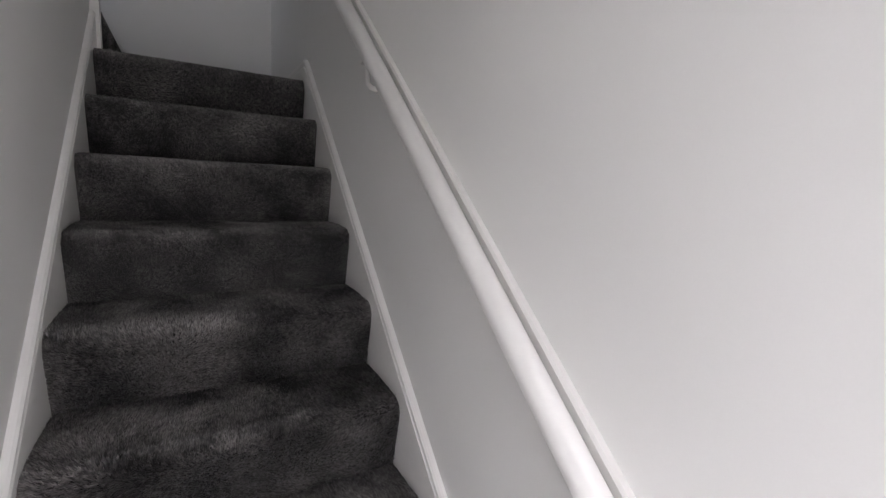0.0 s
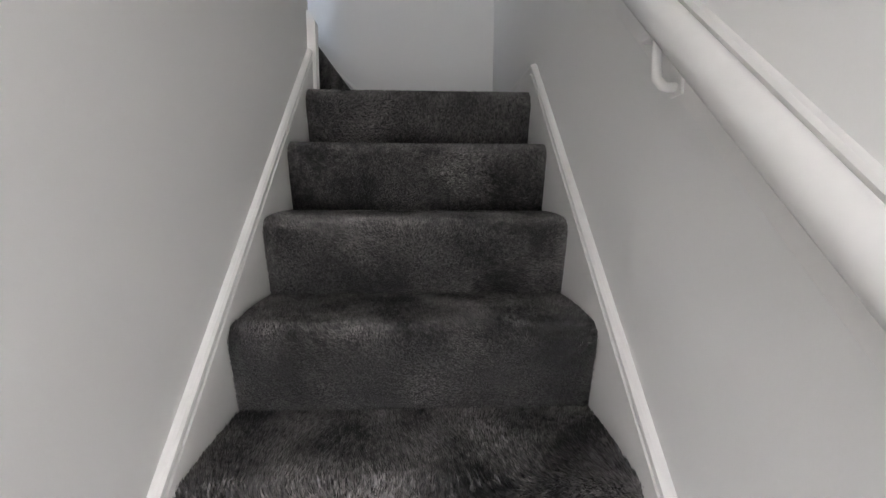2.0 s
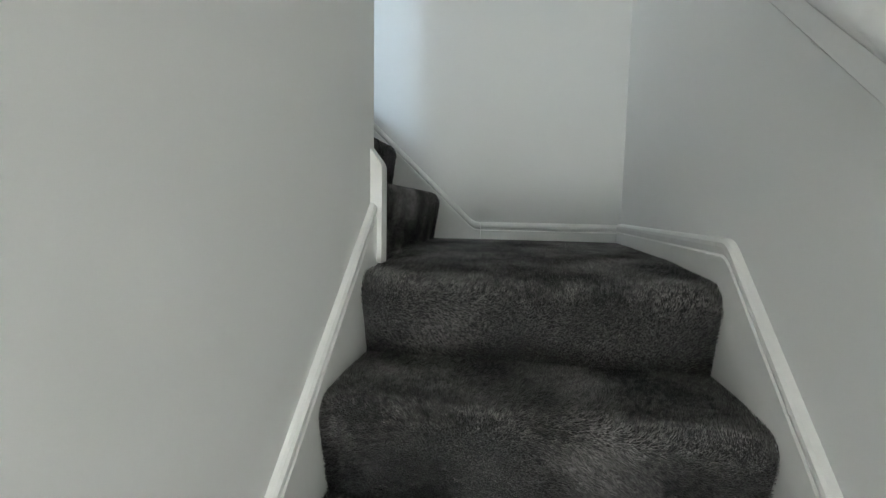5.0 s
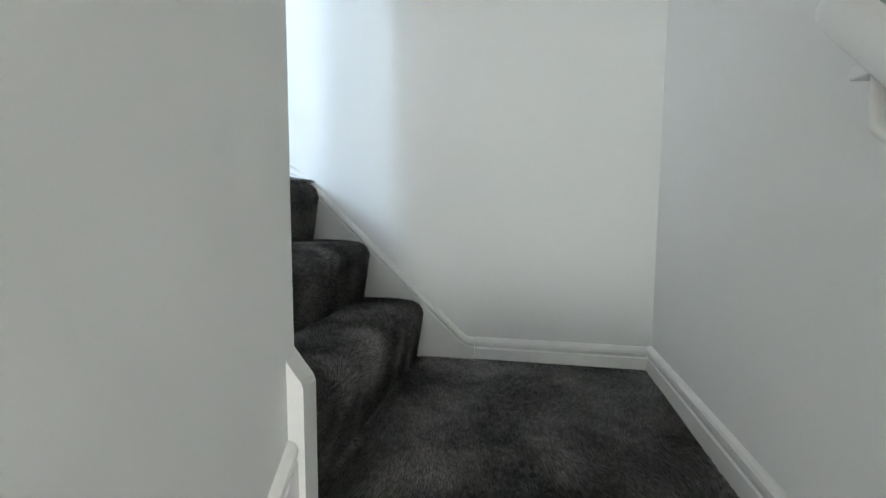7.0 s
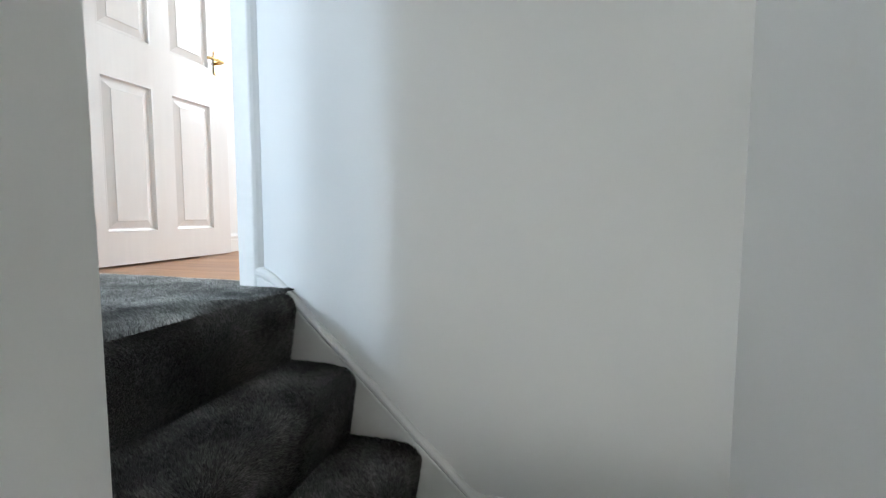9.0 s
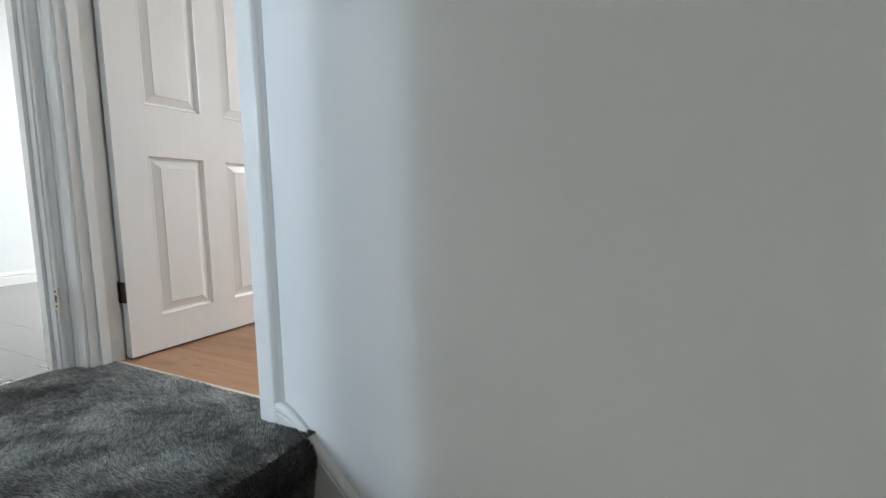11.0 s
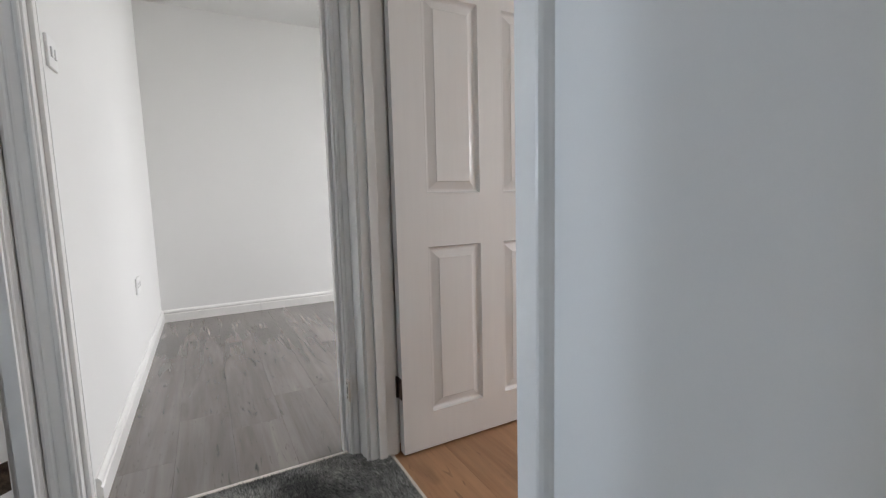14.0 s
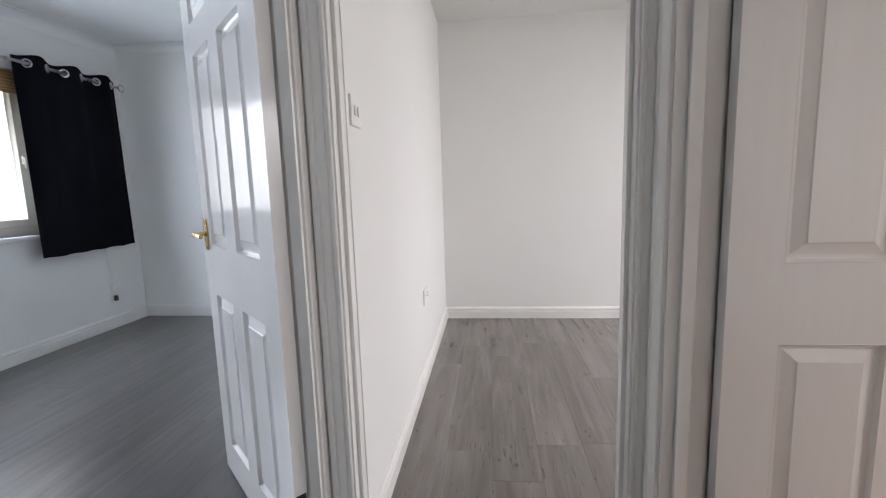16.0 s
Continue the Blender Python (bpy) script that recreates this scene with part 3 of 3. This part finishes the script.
def door(name, label, hinge, turn, handed):
    """A six-panel door leaf: local x runs from the hinge, y through the thickness. handed: side of the hinge barrel, -1 or 1."""
    root = thing(name, hinge, label, "door", turn=turn)
    xs = sorted({0.0, LEAF_W, *[v for p in PX for v in p]})
    zs = sorted({0.0, LEAF_H, *[v for p in PZ for v in p]})
    bm = bmesh.new()
    for y in (0.0, LEAF_T):
        for xa, xb in zip(xs, xs[1:]):
            for za, zb in zip(zs, zs[1:]):
                if (xa, xb) in PX and (za, zb) in PZ:
                    continue
                bm.faces.new([bm.verts.new(p) for p in ((xa, y, za), (xb, y, za), (xb, y, zb), (xa, y, zb))])
    for a, b in (((0, 0), (LEAF_W, 0)), ((LEAF_W, 0), (LEAF_W, LEAF_H)), ((LEAF_W, LEAF_H), (0, LEAF_H)), ((0, LEAF_H), (0, 0))):
        bm.faces.new([bm.verts.new(p) for p in ((a[0], 0, a[1]), (b[0], 0, b[1]), (b[0], LEAF_T, b[1]), (a[0], LEAF_T, a[1]))])
    bmesh.ops.remove_doubles(bm, verts=bm.verts, dist=0.0002)
    leaf = part("leaf", bm, DOORP, root)
    for za, zb in PZ:
        shared = None
        for xa, xb in PX:
            for back in (0, 1):
                if shared is None:
                    ob = part("panel", panel_mesh(xb - xa, zb - za), DOORP, leaf)
                    shared = ob.data
                else:
                    ob = new("panel", shared)
                    ob.parent = leaf
                ob.matrix_local = pose(xb, LEAF_T, za, 0, 0, 180) if back else pose(xa, 0, za)
    for s, y in ((-1, 0.0), (1, LEAF_T)):
        h = part("handle", boxes(((LEAF_W - 0.078, min(y, y + s * 0.006), 0.885), (LEAF_W - 0.038, max(y, y + s * 0.006), 1.0)), bevel=0.003), BRASS, root, "brass lever handle plate")
        yy = y + s * 0.045
        cx, cz = LEAF_W - 0.058, 0.945
        part("lever", tube([(cx, y, cz), (cx, y + s * 0.02, cz), (cx, y + s * 0.038, cz), (cx - 0.006, yy, cz), (cx - 0.03, yy, cz + 0.001), (cx - 0.07, yy - s * 0.002, cz), (cx - 0.095, yy - s * 0.004, cz - 0.004)], 0.0075), BRASS, h)
        for zz in (0.893, 0.992):
            for dx in (-0.013, 0.013):
                part("screw", boxes(((cx + dx - 0.003, min(y + s * 0.0055, y + s * 0.0075), zz - 0.003), (cx + dx + 0.003, max(y + s * 0.0055, y + s * 0.0075), zz + 0.003))), BRASS, h)
    y = 0.0 if handed < 0 else LEAF_T
    for z in (0.20, 1.72):
        g = part("hinge", tube([(-0.006, y + handed * 0.004, z + k * 0.0125) for k in range(7)], 0.006), BRONZE, root, "tarnished butt hinge")
        part("hinge_plate", boxes(((-0.0035, 0.004, z), (-0.0005, LEAF_T - 0.004, z + 0.075))), BRONZE, g)
    return root


door("door_bathroom", "white six-panel door standing open over oak laminate", (-1.337, 0.966, FLOOR + 0.008), 90, 1)
door("door_bedroom", "white six-panel bedroom door standing wide open", (-1.389, -0.053, FLOOR + 0.014), 226, 1)

for name, lo, hi in (("threshold_strip_bathroom", (D1[0], YF + 0.072, FLOOR), (D1[1], YF + 0.082, FLOOR + 0.006)), ("threshold_strip_box_room", (XE - 0.028, D2[0], FLOOR), (XE - 0.012, D2[1], FLOOR + 0.007)), ("threshold_strip_bedroom", (D3[0], NEAR0 + 0.02, FLOOR), (D3[1], NEAR0 + 0.034, FLOOR + 0.007))):
    tagged(link_mesh(name, boxes((lo, hi), bevel=0.002), STRIP), "pale metal strip between carpet and laminate", "threshold strip", "threshold strips")

# ---- handrail ----
rail = thing("handrail", (0.65, -1, 0), "white painted wooden handrail on wall brackets", "handrail")
rail.matrix_world = Matrix.Identity(4)
RS, RC, RX = 0.87, 0.678, 0.668
prof = []
for k in range(20):
    a = 2 * math.pi * k / 20
    prof.append((0.020 * math.cos(a), max(-0.019, 0.024 * math.sin(a))))
f = [lambda a, b, y=y, k=k: (RX + a * k, y - b * k * 0.656, RS * y + RC + b * k * 0.755) for y, k in ((-2.35, 1), (-1.2, 1), (0.02, 1), (0.034, 0.9), (0.040, 0.6))]
part("rail", extrude(prof, f), GLOSS, rail, smooth=True)
f = [lambda a, b, y=y: (XR - a, y, RS * y + b) for y in (-2.35, 0.0)]
part("backing_board", extrude([(0, 0.571), (0.011, 0.571), (0.015, 0.576), (0.015, 0.693), (0.011, 0.699), (0, 0.699)], f), GLOSS, rail, "white painted board behind the rail")
for y in (-1.76, -0.900, -0.040):
    z = RS * y + RC
    b = part("bracket", tube([(XR - 0.014, y, z - 0.090), (XR - 0.030, y, z - 0.090), (RX + 0.010, y, z - 0.088), (RX + 0.002, y, z - 0.080), (RX, y, z - 0.062), (RX, y, z - 0.015)], 0.0065), GLOSS, rail, smooth=True)
    part("wall_plate", boxes(((XR - 0.020, y - 0.014, z - 0.102), (XR - 0.015, y + 0.014, z - 0.06)), bevel=0.002), GLOSS, b)
    part("rail_plate", boxes(((RX - 0.012, y - 0.025, z - 0.030), (RX + 0.012, y + 0.025, z - 0.014)), bevel=0.003), GLOSS, b)

# ---- box room ----
sw = thing("light_switch", (-1.615, R2Y0, 1.893), "white plastic double light switch on the wall", "switch")
part("plate", boxes(((-0.043, 0, -0.043), (0.043, 0.009, 0.043)), bevel=0.003), PLASTIC, sw)
for dx in (-0.016, 0.016):
    part("rocker", boxes(((dx - 0.008, 0.008, -0.014), (dx + 0.008, 0.014, 0.014)), bevel=0.002), PLASTIC, sw)
so = thing("wall_socket", (-2.83, R2Y0, 1.05), "white plastic power socket low on the wall", "socket")
part("plate", boxes(((-0.073, 0, -0.043), (0.073, 0.009, 0.043)), bevel=0.003), PLASTIC, so)
for dx in (-0.036, 0.036):
    part("socket_face", boxes(((dx - 0.02, 0.008, -0.012), (dx + 0.02, 0.0105, 0.02))), PLASTIC, so)
    part("slot", boxes(((dx - 0.003, 0.010, 0.006), (dx + 0.003, 0.0112, 0.014)), ((dx - 0.011, 0.010, -0.008), (dx - 0.005, 0.0112, -0.004)), ((dx + 0.005, 0.010, -0.008), (dx + 0.011, 0.0112, -0.004))), DARK, so)

# ---- bedroom window ----
win = thing("window_1", (-2.5, R3Y, 1.9), "cream framed casement window over a white sill", "window", kind="structure")
win.matrix_world = Matrix.Identity(4)
yo = R3Y - 0.13


def bar(lo, hi, nm="window_frame", mat=UPVC):
    return part(nm, boxes((lo, hi), bevel=0.004), mat, win)


x0, x1, z0, z1 = W3
mid = (x0 + x1) / 2 + 0.28
for lo, hi in (((x0, yo - 0.03, z0), (x0 + 0.06, yo + 0.03, z1)), ((x1 - 0.06, yo - 0.03, z0), (x1, yo + 0.03, z1)), ((x0 + 0.06, yo - 0.03, z0), (x1 - 0.06, yo + 0.03, z0 + 0.06)), ((x0 + 0.06, yo - 0.03, z1 - 0.06), (x1 - 0.06, yo + 0.03, z1)), ((mid - 0.035, yo - 0.03, z0 + 0.06), (mid + 0.035, yo + 0.03, z1 - 0.06))):
    bar(lo, hi)
for xa, xb in ((x0 + 0.062, mid - 0.037), (mid + 0.037, x1 - 0.062)):
    za, zb = z0 + 0.062, z1 - 0.062
    for lo, hi in (((xa, yo - 0.01, za), (xa + 0.05, yo + 0.045, zb)), ((xb - 0.05, yo - 0.01, za), (xb, yo + 0.045, zb)), ((xa + 0.05, yo - 0.01, za), (xb - 0.05, yo + 0.045, za + 0.05)), ((xa + 0.05, yo - 0.01, zb - 0.05), (xb - 0.05, yo + 0.045, zb))):
        bar(lo, hi, "sash")
    pane = part("pane", boxes(((xa + 0.05, yo + 0.01, za + 0.05), (xb - 0.05, yo + 0.016, zb - 0.05))), GLASS, win)
    pane.visible_shadow = False
    h = part("window_handle", boxes(((xa + 0.015, yo + 0.045, 1.93), (xa + 0.035, yo + 0.06, 1.99)), bevel=0.003), UPVC, win)
    part("grip", boxes(((xa + 0.018, yo + 0.06, 1.90), (xa + 0.032, yo + 0.072, 1.98)), bevel=0.004), UPVC, h)
part("window_sill", boxes(((x0 - 0.04, R3Y - 0.10, z0 - 0.03), (x1 + 0.04, R3Y + 0.05, z0)), bevel=0.006), GLOSS, win, "white painted sill")

blind = thing("bamboo_blind", (mid, R3Y, z1), "rolled-up bamboo slat blind above the window", "blind")
blind.matrix_world = Matrix.Identity(4)
for k in range(14):
    part("slat", boxes(((x0 + 0.02, R3Y - 0.045 + 0.012 * (k % 2), z1 - 0.012 - 0.011 * k), (x1 - 0.02, R3Y - 0.030 + 0.012 * (k % 2), z1 - 0.003 - 0.011 * k))), BAMBOO, blind)

pole = thing("curtain_pole", (-2.6, R3Y + 0.1, 2.6), "brushed steel curtain pole with ring finial", "curtain pole")
pole.matrix_world = Matrix.Identity(4)
PY, PZ0 = R3Y + 0.095, 2.602
part("rod", tube([(-3.93, PY, PZ0), (-2.6, PY, PZ0), (-1.3, PY, PZ0)], 0.011), STEEL, pole, smooth=True)
ring = [(-3.965 + 0.028 * math.cos(a), PY, PZ0 + 0.028 * math.sin(a)) for a in (2 * math.pi * k / 16 for k in range(17))]
part("finial", tube(ring, 0.006, 8), STEEL, pole, smooth=True)
br = part("bracket", tube([(-3.86, R3Y, PZ0 + 0.02), (-3.86, R3Y + 0.05, PZ0 + 0.02), (-3.86, PY, PZ0 + 0.013)], 0.006, 8), STEEL, pole)
part("wall_plate", boxes(((-3.875, R3Y, PZ0 - 0.02), (-3.845, R3Y + 0.005, PZ0 + 0.07)), bevel=0.002), STEEL, br)

curtain = thing("curtain", (-3.5, PY, PZ0), "black blackout eyelet curtain drawn to one side", "curtain")
curtain.matrix_world = Matrix.Identity(4)
CX0, CX1, CTOP, CBOT = -3.91, -3.10, 2.655, 1.275


def weave(x):
    """Phase of the folds along the pole: the cloth passes from behind the pole to its front at each even eyelet."""
    return 2 * math.pi * 3 * ((CX1 - x) / (CX1 - CX0) - 0.1)


def fold(x, z):
    d = (CTOP - z) / (CTOP - CBOT)
    return PY + (0.026 - 0.020 * d) * math.sin(weave(x)) + 0.008 * d * noise.noise(Vector((x * 4, z * 2, 1)))


bm = bmesh.new()
cols, rows = 90, 50
for side in (0, 1):
    vs = [[None] * (rows + 1) for _ in range(cols + 1)]
    for i in range(cols + 1):
        for j in range(rows + 1):
            x = CX0 + (CX1 - CX0) * i / cols
            z = CTOP + (CBOT - CTOP) * j / rows + 0.003 * math.sin(i * 0.31) * (j / rows) + (0.012 * math.sin(weave(x)) if j == 0 else 0) - 0.012 * (j / rows) * (i / cols)
            vs[i][j] = bm.verts.new((x, fold(x, z) + side * 0.003, z))
    for i in range(cols):
        for j in range(rows):
            bm.faces.new((vs[i][j], vs[i + 1][j], vs[i + 1][j + 1], vs[i][j + 1]))
part("cloth", bm, BLACKOUT, curtain, smooth=True)
for k in range(6):
    x = CX1 - (CX1 - CX0) * (0.1 + k / 6)
    way = Vector((1, (fold(x + 0.004, PZ0) - fold(x - 0.004, PZ0)) / 0.008, 0)).normalized()
    hub = Vector((x, fold(x, PZ0), PZ0)) + Vector((-way.y, way.x, 0)) * 0.005
    circle = [hub + 0.025 * (math.cos(a) * way + math.sin(a) * Vector((0, 0, 1))) for a in (2 * math.pi * n / 18 for n in range(19))]
    part("eyelet", tube(circle, 0.0065, 8), STEEL, curtain, "steel eyelet ring", smooth=True)

cord = thing("blind_cord", (-3.72, R3Y + 0.03, 0.9), "white blind cord with a small dark toggle", "cord")
cord.matrix_world = Matrix.Identity(4)
part("string", tube([(-3.66, R3Y + 0.03, 1.6), (-3.68, R3Y + 0.025, 1.2), (-3.72, R3Y + 0.02, 0.90)], 0.0025, 6), PLASTIC, cord)
part("toggle", boxes(((-3.735, R3Y + 0.008, 0.80), (-3.710, R3Y + 0.030, 0.845)), bevel=0.004), BRONZE, cord)
part("cleat", boxes(((-3.73, R3Y, 0.895), (-3.70, R3Y + 0.02, 0.94)), bevel=0.003), PLASTIC, cord)

# hedge outside the bedroom window
hedge = thing("hedge", (-5.5, -9, -2.2), "tall leafy garden hedge seen through the window", "hedge")
hedge.matrix_world = Matrix.Identity(4)
for k in range(6):
    hx = -9.0 + 1.4 * k
    part("trunk", tube([(hx, -9, -2.2), (hx + 0.1, -9.05, -0.6), (hx, -9, 1.0)], 0.07, 8), BAMBOO, hedge)
bm = bmesh.new()
rnd = random.Random(4)
for k in range(4500):
    c = Vector((rnd.uniform(-10, -1.5), -9 + rnd.gauss(0, 0.55), -2.1 + 2.9 * rnd.random() ** 0.8 + 0.4 * math.sin(k)))
    u = Vector((rnd.gauss(0, 1), rnd.gauss(0, 1), rnd.gauss(0, 1))).normalized() * 0.11
    v = u.cross(Vector((rnd.gauss(0, 1), rnd.gauss(0, 1), rnd.gauss(0, 1)))).normalized() * 0.06
    bm.faces.new([bm.verts.new(c + w) for w in (-u, v, u, -v)])
tagged(part("leaves", bm, LEAF, hedge), kind="stuff")
# Added sheet that glows to give the overexposed daylight outside the window.
BACKDROP_GLOW = bpy.data.materials.new("glowing_backdrop")
BACKDROP_GLOW.use_nodes = True
glow = BACKDROP_GLOW.node_tree.nodes["Principled BSDF"]
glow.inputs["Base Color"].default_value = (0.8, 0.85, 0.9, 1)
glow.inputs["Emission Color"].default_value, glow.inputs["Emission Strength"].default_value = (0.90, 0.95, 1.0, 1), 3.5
structure("backdrop", boxes(((-220, -75.5, -6), (60, -75, 70))), BACKDROP_GLOW, "glowing backdrop sheet for the overexposed view beyond the gardens", "backdrop")

# ---- laminate boards ----


def boards(floor_name, mat, xa, xb, ya, yb, seed, width=0.19, length=1.25, name="board"):
    floor = bpy.data.objects[floor_name]
    rnd = random.Random(seed)
    shapes = {}
    y = ya
    while y < yb - 0.004:
        w = min(width, yb - y)
        x = xa - rnd.random() * (length - 0.2)
        while x < xb - 0.004:
            p, q = max(x, xa), min(x + length, xb)
            x += length
            if q - p < 0.004:
                continue
            key = (round(q - p, 3), round(w, 3))
            if key not in shapes:
                g = 0.0003
                b = boxes(((g, g, -0.012), (key[0] - g, key[1] - g, 0)), bevel=0.0006)
                ob = link_mesh(name, b, mat, floor)
                shapes[key] = ob.data
            else:
                ob = new(name, shapes[key])
                ob.parent = floor
            ob.location = (p, y, FLOOR)
        y += w


boards("floor_box_room", GREY_WOOD, R2X, XE - 0.02, R2Y0, R2Y1, 3)
boards("floor_bedroom", DARK_WOOD, R3X, XL - 0.1, R3Y, NEAR0 + 0.025, 5)
boards("floor_bathroom", OAK, XE, XR, YF + 0.078, R1Y, 7)
